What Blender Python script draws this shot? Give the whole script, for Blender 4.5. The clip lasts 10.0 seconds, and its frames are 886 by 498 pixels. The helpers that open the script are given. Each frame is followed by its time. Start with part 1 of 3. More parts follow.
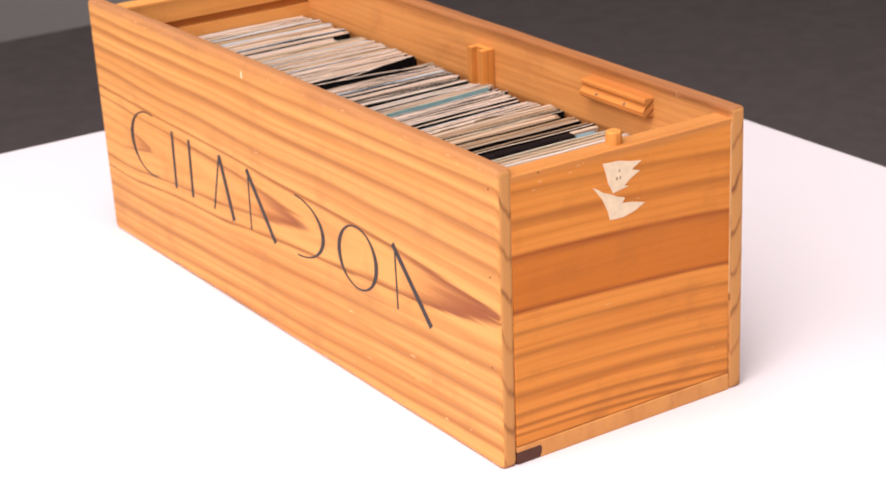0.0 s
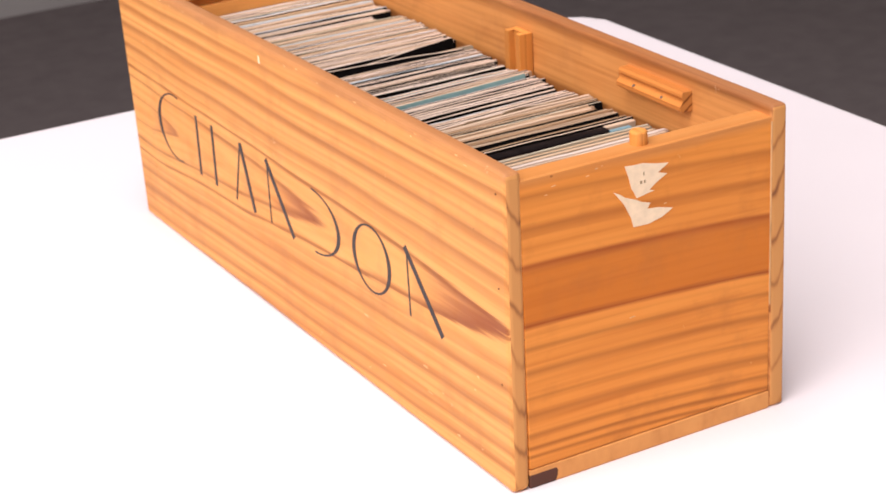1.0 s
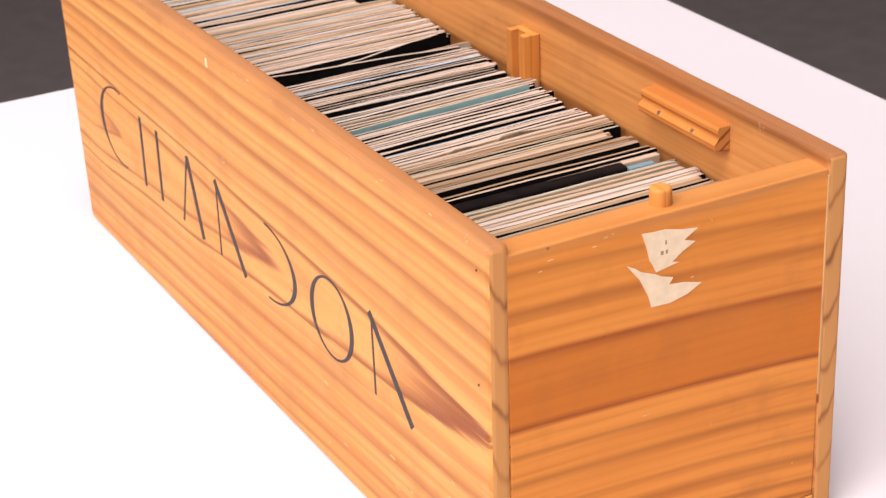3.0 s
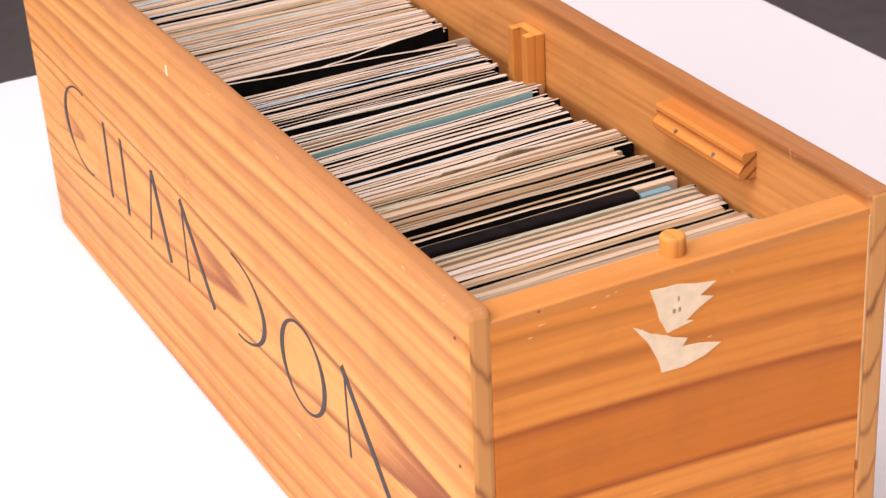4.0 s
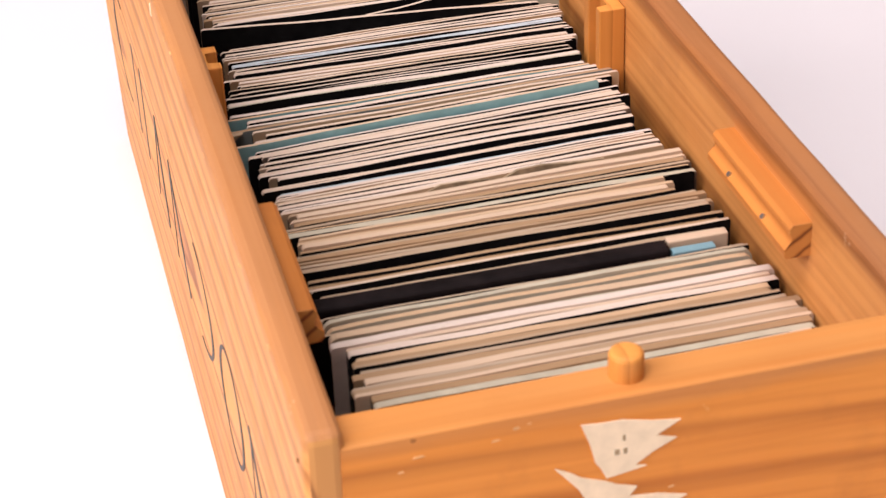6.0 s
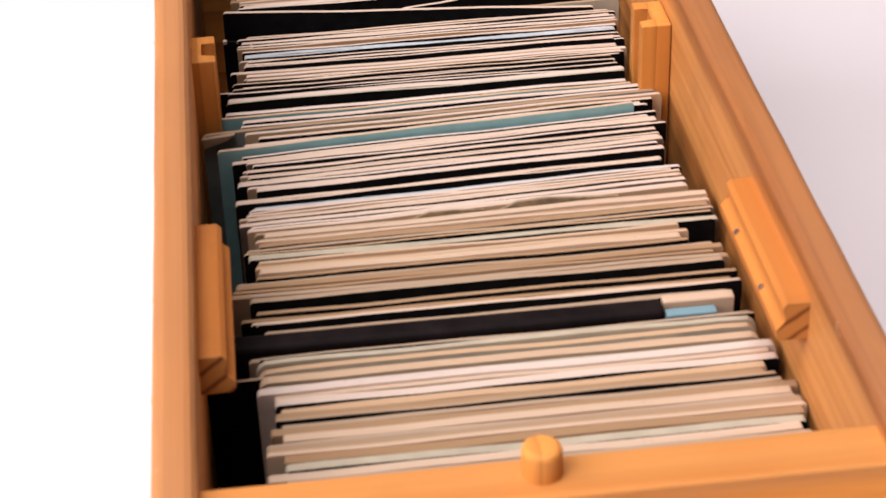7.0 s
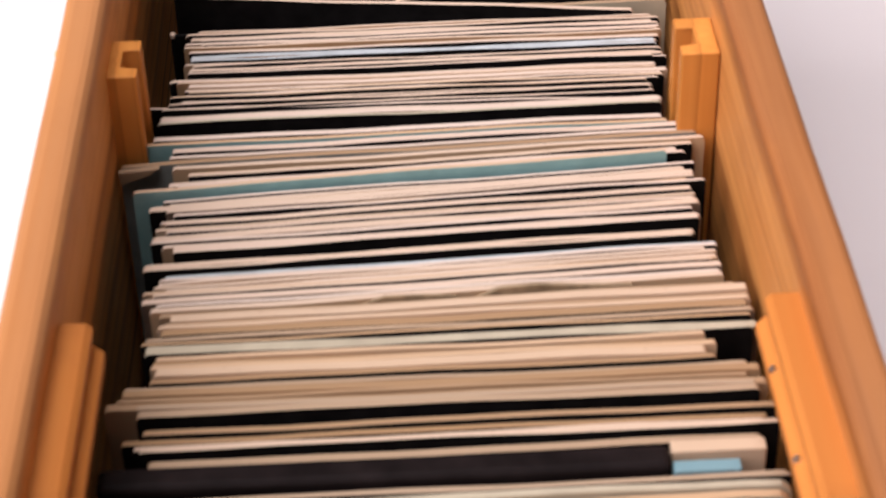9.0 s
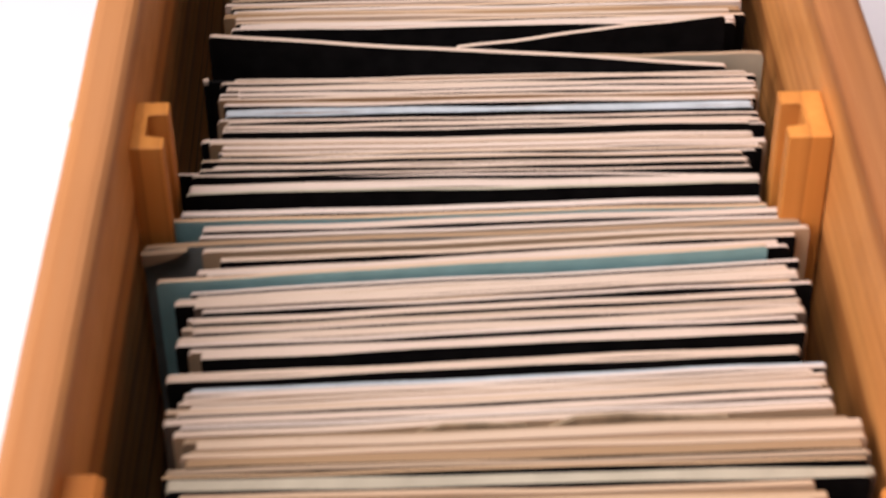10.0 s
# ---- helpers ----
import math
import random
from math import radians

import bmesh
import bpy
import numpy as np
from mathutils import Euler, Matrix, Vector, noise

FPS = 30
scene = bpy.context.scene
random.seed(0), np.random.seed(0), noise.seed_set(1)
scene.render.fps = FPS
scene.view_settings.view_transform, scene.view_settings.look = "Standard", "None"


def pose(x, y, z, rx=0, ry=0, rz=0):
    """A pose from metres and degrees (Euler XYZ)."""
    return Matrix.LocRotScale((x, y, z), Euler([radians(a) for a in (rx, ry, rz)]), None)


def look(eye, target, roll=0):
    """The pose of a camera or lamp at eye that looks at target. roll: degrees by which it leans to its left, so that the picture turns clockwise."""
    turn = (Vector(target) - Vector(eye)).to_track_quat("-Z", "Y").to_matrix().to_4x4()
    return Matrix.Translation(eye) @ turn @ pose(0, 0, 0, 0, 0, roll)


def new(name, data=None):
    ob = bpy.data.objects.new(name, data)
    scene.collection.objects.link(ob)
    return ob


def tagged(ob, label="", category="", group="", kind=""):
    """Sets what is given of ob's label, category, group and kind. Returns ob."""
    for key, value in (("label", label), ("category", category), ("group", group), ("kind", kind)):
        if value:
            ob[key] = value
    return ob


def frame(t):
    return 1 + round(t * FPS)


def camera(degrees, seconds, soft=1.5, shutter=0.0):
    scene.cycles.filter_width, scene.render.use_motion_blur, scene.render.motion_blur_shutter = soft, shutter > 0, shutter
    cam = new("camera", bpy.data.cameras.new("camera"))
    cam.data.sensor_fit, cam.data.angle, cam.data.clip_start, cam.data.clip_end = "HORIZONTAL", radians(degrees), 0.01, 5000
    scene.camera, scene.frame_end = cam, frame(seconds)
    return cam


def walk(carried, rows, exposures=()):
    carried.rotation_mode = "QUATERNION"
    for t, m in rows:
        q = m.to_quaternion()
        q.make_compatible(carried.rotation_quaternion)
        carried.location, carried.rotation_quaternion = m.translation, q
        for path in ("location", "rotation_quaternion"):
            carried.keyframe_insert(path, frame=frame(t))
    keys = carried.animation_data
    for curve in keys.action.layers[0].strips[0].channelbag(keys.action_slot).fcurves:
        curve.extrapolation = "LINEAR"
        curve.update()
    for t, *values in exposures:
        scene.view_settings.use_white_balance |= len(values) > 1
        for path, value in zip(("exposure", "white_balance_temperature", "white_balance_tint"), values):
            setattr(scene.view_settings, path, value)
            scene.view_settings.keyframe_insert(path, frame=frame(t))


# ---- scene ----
cam = camera(25.3, 10.0, soft=1.4)
cam.data.dof.use_dof = True
cam.data.dof.focus_distance = 0.58
cam.data.dof.aperture_fstop = 54.0
PATH = [
    (0, (-0.399, -0.571, 0.369), (0.623, 0.985, -0.362), -2.4),
    (0.5, (-0.363, -0.56, 0.369), (0.598, 1.025, -0.382), -2.9),
    (1, (-0.325, -0.546, 0.365), (0.566, 1.07, -0.406), -3.2),
    (1.5, (-0.302, -0.523, 0.36), (0.565, 1.096, -0.43), -2.8),
    (2, (-0.278, -0.491, 0.354), (0.581, 1.124, -0.454), -2.2),
    (2.5, (-0.256, -0.457, 0.356), (0.594, 1.15, -0.477), -2.2),
    (4, (-0.177, -0.355, 0.349), (0.603, 1.24, -0.571), -3.1),
    (4.5, (-0.143, -0.329, 0.344), (0.565, 1.276, -0.616), -4.0),
    (5, (-0.107, -0.307, 0.34), (0.508, 1.313, -0.657), -3.9),
    (6.5, (-0.004, -0.252, 0.329), (0.271, 1.406, -0.755), -1.9),
    (7, (0.025, -0.232, 0.324), (0.187, 1.429, -0.779), -2.0),
    (7.5, (0.039, -0.213, 0.319), (0.152, 1.438, -0.806), -2.0),
    (8, (0.044, -0.193, 0.311), (0.153, 1.446, -0.829), -1.5),
    (8.5, (0.051, -0.169, 0.307), (0.145, 1.451, -0.862), -1.4),
    (9, (0.06, -0.135, 0.302), (0.1, 1.459, -0.904), -1.6),
    (9.5, (0.062, -0.106, 0.299), (0.057, 1.46, -0.944), -1.9),
    (10, (0.056, -0.082, 0.298), (0.063, 1.464, -0.972), -0.9),
]
# the clip's camera darkens a little as it closes in
walk(cam, [(t, look(eye, target, roll)) for t, eye, target, roll in PATH], [(0, 0.0), (4.5, -0.02), (6.5, -0.04), (8.5, -0.05), (10, -0.12)])

# ---- light ----
world = bpy.data.worlds.new("world")
scene.world = world
world.use_nodes = True
wn = world.node_tree.nodes
sky = wn.new("ShaderNodeTexSky")
sky.sky_type, sky.sun_disc = "NISHITA", False
sky.sun_elevation, sky.sun_rotation = radians(40), radians(-110)
wn["Background"].inputs["Strength"].default_value = 0.05
world.node_tree.links.new(sky.outputs[0], wn["Background"].inputs["Color"])


def area(name, m, sx, sy, watts, colour):
    lamp = bpy.data.lights.new(name, "AREA")
    lamp.shape, lamp.size, lamp.size_y, lamp.energy, lamp.color = "RECTANGLE", sx, sy, watts, colour
    ob = new(name, lamp)
    ob.matrix_world = m
    return ob


# daylight in the window opening beside the table, and an added, unseen overhead fill
area("window_light", look((-1.80, -0.55, 1.62), (0.0, 0.0, 0.1)), 2.9, 1.8, 82, (1.0, 0.955, 0.975))
area("roof_light", look((-0.30, -0.25, 2.56), (0.0, 0.0, 0.1)), 1.3, 2.4, 92, (1.0, 0.955, 0.965))


# ---- materials ----
class Nodes:
    """Short calls for node materials."""

    def __init__(self, name, rough=0.5, spec=0.5):
        self.mat = bpy.data.materials.new(name)
        self.mat.use_nodes = True
        self.t = self.mat.node_tree
        self.b = self.t.nodes["Principled BSDF"]
        self.b.inputs["Roughness"].default_value = rough
        self.b.inputs["Specular IOR Level"].default_value = spec

    def link(self, a, b):
        if isinstance(a, (int, float)):
            b.default_value = a
        elif isinstance(a, tuple):
            b.default_value = a
        else:
            self.t.links.new(a, b)

    def op(self, kind, a, b=0.0, c=0.0):
        n = self.t.nodes.new("ShaderNodeMath")
        n.operation = kind
        for k, v in enumerate((a, b, c)):
            self.link(v, n.inputs[k])
        return n.outputs[0]

    def coords(self):
        n = self.t.nodes.new("ShaderNodeTexCoord")
        s = self.t.nodes.new("ShaderNodeSeparateXYZ")
        self.t.links.new(n.outputs["Object"], s.inputs[0])
        return n.outputs["Object"], s.outputs

    def scaled(self, vec, sx, sy, sz):
        n = self.t.nodes.new("ShaderNodeMapping")
        self.t.links.new(vec, n.inputs[0])
        n.inputs["Scale"].default_value = (sx, sy, sz)
        return n.outputs[0]

    def noise(self, vec, scale, detail=3.0, rough=0.55):
        n = self.t.nodes.new("ShaderNodeTexNoise")
        if vec is not None:
            self.t.links.new(vec, n.inputs["Vector"])
        n.inputs["Scale"].default_value = scale
        n.inputs["Detail"].default_value = detail
        n.inputs["Roughness"].default_value = rough
        return n.outputs["Fac"]

    def ramp(self, fac, *stops):
        n = self.t.nodes.new("ShaderNodeValToRGB")
        e = n.color_ramp.elements
        while len(e) < len(stops):
            e.new(0.5)
        for el, (p, c) in zip(e, stops):
            el.position, el.color = p, (*c, 1.0) if len(c) == 3 else c
        self.link(fac, n.inputs[0])
        return n.outputs["Color"]

    def mix(self, fac, a, b, kind="MIX"):
        n = self.t.nodes.new("ShaderNodeMix")
        n.data_type, n.blend_type = "RGBA", kind
        self.link(fac, n.inputs[0])
        self.link((*a, 1.0) if isinstance(a, tuple) and len(a) == 3 else a, n.inputs[6])
        self.link((*b, 1.0) if isinstance(b, tuple) and len(b) == 3 else b, n.inputs[7])
        return n.outputs[2]

    def random(self):
        n = self.t.nodes.new("ShaderNodeObjectInfo")
        return n.outputs["Random"]

    def bump(self, height, strength, dist):
        n = self.t.nodes.new("ShaderNodeBump")
        self.link(height, n.inputs["Height"])
        n.inputs["Strength"].default_value, n.inputs["Distance"].default_value = strength, dist
        self.t.links.new(n.outputs[0], self.b.inputs["Normal"])

    def done(self, colour):
        self.link((*colour, 1.0) if isinstance(colour, tuple) and len(colour) == 3 else colour, self.b.inputs["Base Color"])
        return self.mat


PINE_LIGHT, PINE_MID, PINE_DARK, PINE_RED = (0.76, 0.344, 0.103), (0.61, 0.221, 0.052), (0.20, 0.048, 0.012), (0.25, 0.062, 0.024)


def growth_rings(n, fac, span, lines, base, dark, soft=0.55):
    """Bands of late wood at the given places of fac, each (place, width, depth)."""
    stops = []
    for place, width, depth in sorted(lines):
        d = tuple(b + (k - b) * depth for b, k in zip(base, dark))
        stops += [((place - width) / span, base), (place / span, d), ((place + width * soft) / span, base)]
    stops = stops[:31]
    for i in range(1, len(stops)):
        if stops[i][0] <= stops[i - 1][0]:
            stops[i] = (stops[i - 1][0] + 0.002, stops[i][1])
    return n.ramp(n.op("DIVIDE", fac, span), *stops)


def close_rings(n, fac, pitch, col, fine):
    """Fine, faint rings between the strong ones, broken up along the grain."""
    wave = n.op("POWER", n.op("MULTIPLY_ADD", n.op("SINE", n.op("MULTIPLY", fac, pitch)), 0.5, 0.5), 3.0)
    return n.mix(n.op("MULTIPLY", wave, n.op("MULTIPLY", fine, 0.34)), col, (0.44, 0.135, 0.030))


def varnished(n, vec, along, col, fine, tone, gloss=0.36, streaks=(0.88, 0.82, 0.75)):
    """Fine pores, slow blotches, small specks and the varnish's uneven gloss."""
    slow = [26.0, 26.0, 26.0]
    slow[along] = 8.0
    big = n.noise(n.scaled(vec, *slow), 1.0, 3.0)
    col = n.mix(n.op("MULTIPLY", n.op("SUBTRACT", big, 0.46), 1.3), col, PINE_MID)
    col = n.mix(n.op("MULTIPLY", n.op("SUBTRACT", fine, 0.45), 0.7), col, PINE_MID)
    st = [150.0, 150.0, 150.0]
    st[along] = 4.0
    streak = n.noise(n.scaled(vec, *st), 1.0, 3.0, 0.6)
    col = n.mix(1.0, col, n.ramp(streak, (0.30, streaks), (0.52, (1.0, 1.0, 1.0))), "MULTIPLY")
    spots = n.noise(n.scaled(vec, 210, 210, 210), 1.0, 2.0)
    col = n.mix(n.op("MULTIPLY", n.op("GREATER_THAN", spots, 0.775), 0.6), col, (0.18, 0.07, 0.03))
    stain = n.noise(n.scaled(vec, 34, 34, 34), 1.0, 5.0, 0.6)
    col = n.mix(n.op("MULTIPLY", n.op("MAXIMUM", n.op("SUBTRACT", stain, 0.54), 0.0), 2.2), col, (0.40, 0.16, 0.055))
    rub = n.noise(n.scaled(vec, 75, 75, 75), 1.0, 5.0, 0.7)
    col = n.mix(n.op("MULTIPLY", n.op("GREATER_THAN", rub, 0.69), 0.30), col, (0.80, 0.52, 0.30))
    col = n.mix(1.0, col, tone, "MULTIPLY")
    n.bump(n.op("ADD", fine, n.op("MULTIPLY", rub, 0.6)), 0.22, 0.0004)
    n.link(n.op("MULTIPLY_ADD", rub, 0.35, gloss), n.b.inputs["Roughness"])
    return n.done(col)


def pores(n, vec, along, scale=330.0):
    st = [scale, scale, scale]
    st[along] = 9.0
    return n.noise(n.scaled(vec, *st), 1.0, 3.0)


def pine_flat_sawn(name, flames=True, shift=0.0, tone=(1.0, 1.0, 1.0, 1.0), face=0.0):
    """Side board: nested arches along y about a drifting centre line, with red flame tips inside."""
    n = Nodes(name, 0.4, 0.22)
    vec, xyz = n.coords()
    y, z = xyz[1], n.op("ADD", xyz[2], n.op("MULTIPLY", n.op("SUBTRACT", xyz[0], face), 1.6))
    fine = pores(n, vec, 1)
    wob = n.op("MULTIPLY", n.op("SUBTRACT", n.noise(n.scaled(vec, 18, 5, 24), 1.0, 2.0), 0.5), 0.009)
    jag = n.op("MULTIPLY", n.op("SUBTRACT", fine, 0.5), 0.0022)
    back = n.op("SUBTRACT", 0.33, y)
    d = n.op("ADD", n.op("SUBTRACT", n.op("SUBTRACT", z, 0.057 + shift), n.op("MULTIPLY", back, 0.022)), wob)
    arch = n.op("MULTIPLY", n.op("MAXIMUM", back, 0.0), 0.00133)
    r = n.op("ADD", n.op("SQRT", n.op("ADD", n.op("MULTIPLY", d, d), arch)), jag)
    lines = [(0.0060, 0.0012, 0.55), (0.0153, 0.0013, 0.78), (0.0207, 0.0011, 0.95), (0.0249, 0.0020, 0.34), (0.0300, 0.0040, 0.56), (0.0352, 0.0018, 0.32), (0.0410, 0.0044, 0.60), (0.0455, 0.0016, 0.28), (0.0520, 0.0042, 0.52), (0.0590, 0.0038, 0.54)]
    col = growth_rings(n, r, 0.075, lines, PINE_LIGHT, PINE_DARK, 0.5)
    col = close_rings(n, r, 1950.0, col, fine)
    if flames:
        for tip, ring, length, depth in ((0.303, 0.0060, 0.030, 0.55), (0.155, 0.0153, 0.040, 0.85), (0.007, 0.0207, 0.065, 0.85)):
            band = n.ramp(n.op("DIVIDE", r, 0.03), ((ring - 0.0052) / 0.03, (0, 0, 0)), ((ring - 0.0016) / 0.03, (1, 1, 1)), (ring / 0.03, (1, 1, 1)), ((ring + 0.0005) / 0.03, (0, 0, 0)))
            reach = n.op("DIVIDE", n.op("SUBTRACT", y, tip - 0.01), length + 0.01)
            fade = n.ramp(reach, (0.0, (1, 1, 1)), (0.45, (0.75, 0.75, 0.75)), (1.0, (0, 0, 0)))
            streaky = n.op("MULTIPLY_ADD", fine, 0.9, 0.5)
            col = n.mix(n.op("MINIMUM", n.op("MULTIPLY", n.op("MULTIPLY", band, n.op("MULTIPLY", fade, depth)), streaky), 0.95), col, PINE_RED)
    # Browner top edge: handling wear, plus the duller light there put into colour.
    mottle = n.noise(n.scaled(vec, 120, 22, 120), 1.0, 4.0, 0.65)
    browning = n.ramp(n.op("MULTIPLY_ADD", n.op("SUBTRACT", mottle, 0.5), 0.006, xyz[2]), (0.1205, (0, 0, 0)), (0.1240, (0.85, 0.85, 0.85)))
    col = n.mix(browning, col, (0.37, 0.160, 0.072))
    return varnished(n, vec, 1, col, fine, tone, 0.36, (0.88, 0.82, 0.75) if flames else (0.68, 0.58, 0.48))


def pine_front(name):
    """End board: level growth rings that drop a little to one side, with one broad dark band."""
    n = Nodes(name, 0.4, 0.22)
    vec, xyz = n.coords()
    fine = pores(n, vec, 0)
    wob = n.op("MULTIPLY", n.op("SUBTRACT", n.noise(n.scaled(vec, 7, 7, 10), 1.0, 1.0), 0.5), 0.003)
    bend = n.op("MULTIPLY", n.op("POWER", n.op("MAXIMUM", xyz[0], 0.0), 2.0), 0.42)
    v = n.op("ADD", n.op("ADD", bend, n.op("MULTIPLY_ADD", xyz[0], 0.010, xyz[2])), wob)
    v = n.op("ADD", v, n.op("MULTIPLY", n.op("SUBTRACT", fine, 0.5), 0.0016))
    lines = [(0.0128, 0.0012, 0.70), (0.0163, 0.0016, 0.74), (0.0215, 0.0021, 0.58), (0.0298, 0.0036, 0.55), (0.0368, 0.0018, 0.38), (0.0472, 0.0030, 0.48), (0.0566, 0.0020, 0.52), (0.1030, 0.0040, 0.52), (0.1148, 0.0034, 0.42)]
    col = growth_rings(n, v, 0.14, lines, PINE_LIGHT, PINE_DARK, 0.6)
    col = close_rings(n, v, 1650.0, col, fine)
    band = n.ramp(n.op("DIVIDE", v, 0.14), (0.0650 / 0.14, (0, 0, 0)), (0.0668 / 0.14, (0.80, 0.80, 0.80)), (0.0850 / 0.14, (0.70, 0.70, 0.70)), (0.0900 / 0.14, (0, 0, 0)))
    col = n.mix(band, col, (0.52, 0.165, 0.016))
    # Mixes to a duller brown towards the top edge.
    mottle = n.noise(n.scaled(vec, 22, 120, 120), 1.0, 4.0, 0.65)
    browning = n.ramp(n.op("MULTIPLY_ADD", n.op("SUBTRACT", mottle, 0.5), 0.005, xyz[2]), (0.1180, (0, 0, 0)), (0.1212, (0.7, 0.7, 0.7)))
    col = n.mix(browning, col, (0.47, 0.25, 0.15))
    line = n.ramp(n.op("DIVIDE", v, 0.14), (0.0640 / 0.14, (1, 1, 1)), (0.0656 / 0.14, (0.48, 0.30, 0.24)), (0.0672 / 0.14, (1, 1, 1)), (0.0850 / 0.14, (1, 1, 1)), (0.0890 / 0.14, (0.46, 0.28, 0.22)), (0.0905 / 0.14, (1, 1, 1)))
    col = n.mix(1.0, col, line, "MULTIPLY")
    return varnished(n, vec, 0, col, fine, (0.99, 0.80, 0.46, 1.0), 0.34)


def pine_piece(name, along, across, period, tone):
    """Small pieces with straight, close grain."""
    n = Nodes(name, 0.45, 0.22)
    vec, xyz = n.coords()
    fine = pores(n, vec, along)
    ring = n.op("FRACT", n.op("DIVIDE", n.op("MULTIPLY_ADD", fine, 0.0012, xyz[across]), period))
    col = n.ramp(n.op("POWER", ring, 3.0), (0.0, PINE_LIGHT), (1.0, tuple(0.6 * a + 0.4 * b for a, b in zip(PINE_LIGHT, PINE_DARK))))
    return varnished(n, vec, along, col, fine, tone)


MAT_SIDE = pine_flat_sawn("pine_side")
# Lowered tone: the weaker light on this board is put into its colour.
MAT_SIDE_PLAIN = pine_flat_sawn("pine_side_dimmed", False, -0.020, (0.82, 0.76, 0.74, 1.0), 0.118)
MAT_FRONT = pine_front("pine_front")
MAT_BACK = pine_piece("pine_back", 0, 2, 0.011, (0.95, 0.90, 0.80, 1.0))
MAT_BLOCK = pine_piece("pine_block", 2, 0, 0.0035, (0.92, 0.82, 0.62, 1.0))
MAT_STRIP = pine_piece("pine_strip", 1, 2, 0.0030, (0.80, 0.64, 0.48, 1.0))


def end_grain(name, tone, burnt=False):
    n = Nodes(name, 0.6, 0.25)
    vec, xyz = n.coords()
    z = xyz[2]
    u = n.op("DIVIDE", n.op("SUBTRACT", n.op("ABSOLUTE", n.op("SUBTRACT", xyz[0], 0.0625)), 0.0560), 0.0065)
    bend = n.op("MULTIPLY", n.op("MULTIPLY", u, u), 0.011)
    wob = n.noise(n.scaled(vec, 90, 90, 22), 1.0, 3.0)
    r = n.op("MULTIPLY_ADD", wob, 0.020, n.op("SUBTRACT", z, bend))
    ring = n.op("SINE", n.op("MULTIPLY", r, 330.0))
    late = n.op("POWER", n.op("MULTIPLY_ADD", ring, 0.5, 0.5), 12.0)
    late = n.op("MULTIPLY", late, n.op("MULTIPLY_ADD", n.noise(n.scaled(vec, 40, 40, 30), 1.0, 2.0), 2.0, -0.3))
    if burnt:
        late = n.op("POWER", n.noise(n.scaled(vec, 130, 130, 60), 1.0, 4.0), 2.2)
    col = n.ramp(late, (0.0, (0.58, 0.265, 0.080)), (0.5, (0.46, 0.19, 0.055)), (1.0, (0.22, 0.08, 0.03)))
    if burnt:
        edge = n.op("MULTIPLY_ADD", n.noise(n.scaled(vec, 300, 300, 300), 1.0), 0.006, xyz[0])
        mask = n.op("LESS_THAN", n.op("ABSOLUTE", n.op("SUBTRACT", edge, 0.0155)), 0.0065)
        mask = n.op("MULTIPLY", mask, n.op("LESS_THAN", z, 0.0056))
        col = n.mix(mask, col, (0.075, 0.028, 0.018))
    col = n.mix(1.0, col, (tone, tone, tone), "MULTIPLY")
    n.bump(wob, 0.15, 0.0002)
    return n.done(col)


MAT_END = end_grain("pine_end_grain", 1.0)
MAT_BASE = end_grain("pine_base_end", 1.25, True)


def strip_end(name):
    """Sawn end of the moulded strips, with steep dark growth rings."""
    n = Nodes(name, 0.6, 0.25)
    vec, xyz = n.coords()
    wob = n.noise(n.scaled(vec, 160, 160, 160), 1.0, 3.0)
    r = n.op("MULTIPLY_ADD", wob, 0.0020, n.op("MULTIPLY_ADD", xyz[0], -0.75, xyz[2]))
    late = n.op("POWER", n.op("MULTIPLY_ADD", n.op("SINE", n.op("MULTIPLY", r, 1500.0)), 0.5, 0.5), 5.0)
    return n.done(n.ramp(late, (0.0, (0.52, 0.225, 0.060)), (0.5, (0.38, 0.14, 0.035)), (1.0, (0.16, 0.055, 0.02))))


MAT_STRIP_END = strip_end("pine_strip_end")


def plain(name, colour, rough=0.5, spec=0.4, vary=0.12, scale=60.0, bump=0.1, metal=0.0):
    n = Nodes(name, rough, spec)
    n.b.inputs["Metallic"].default_value = metal
    vec, _ = n.coords()
    f = n.noise(vec, scale, 4.0)
    dark = tuple(c * (1 - 2 * vary) for c in colour)
    bright = tuple(min(1.0, c * (1 + 1.2 * vary)) for c in colour)
    n.bump(f, bump, 0.0005)
    return n.done(n.ramp(f, (0.3, dark), (0.7, bright)))


MAT_INK = plain("black_ink", (0.035, 0.028, 0.03), 0.5, 0.3, 0.2, 400.0, 0.0)
MAT_LABEL = plain("torn_paper", (0.84, 0.655, 0.45), 0.8, 0.2, 0.05, 260.0, 0.3)
MAT_LABEL_DOT = plain("label_print", (0.40, 0.28, 0.16), 0.8, 0.2)
MAT_GLUE = plain("dry_glue", (0.62, 0.36, 0.16), 0.7, 0.3)
MAT_NAIL = plain("steel_nail", (0.55, 0.55, 0.55), 0.35, 0.5, metal=1.0)
MAT_RUST = plain("rusty_nail", (0.20, 0.085, 0.035), 0.7, 0.3, 0.2, 500.0)
# Black of dark cards, also painted on hidden faces as shade between cards.
MAT_BLACK = plain("black_card_and_shade", (0.006, 0.005, 0.005), 0.8, 0.06, 0.25, 300.0, 0.0)
MAT_PRINT = plain("dark_print", (0.13, 0.088, 0.065), 0.6, 0.25, 0.3, 120.0, 0.0)
MAT_FOLDER = plain("black_folder", (0.012, 0.008, 0.008), 0.6, 0.06, 0.25, 120.0, 0.1)
MAT_TEAL = plain("teal_card", (0.24, 0.42, 0.43), 0.6, 0.3, 0.08, 150.0, 0.05)
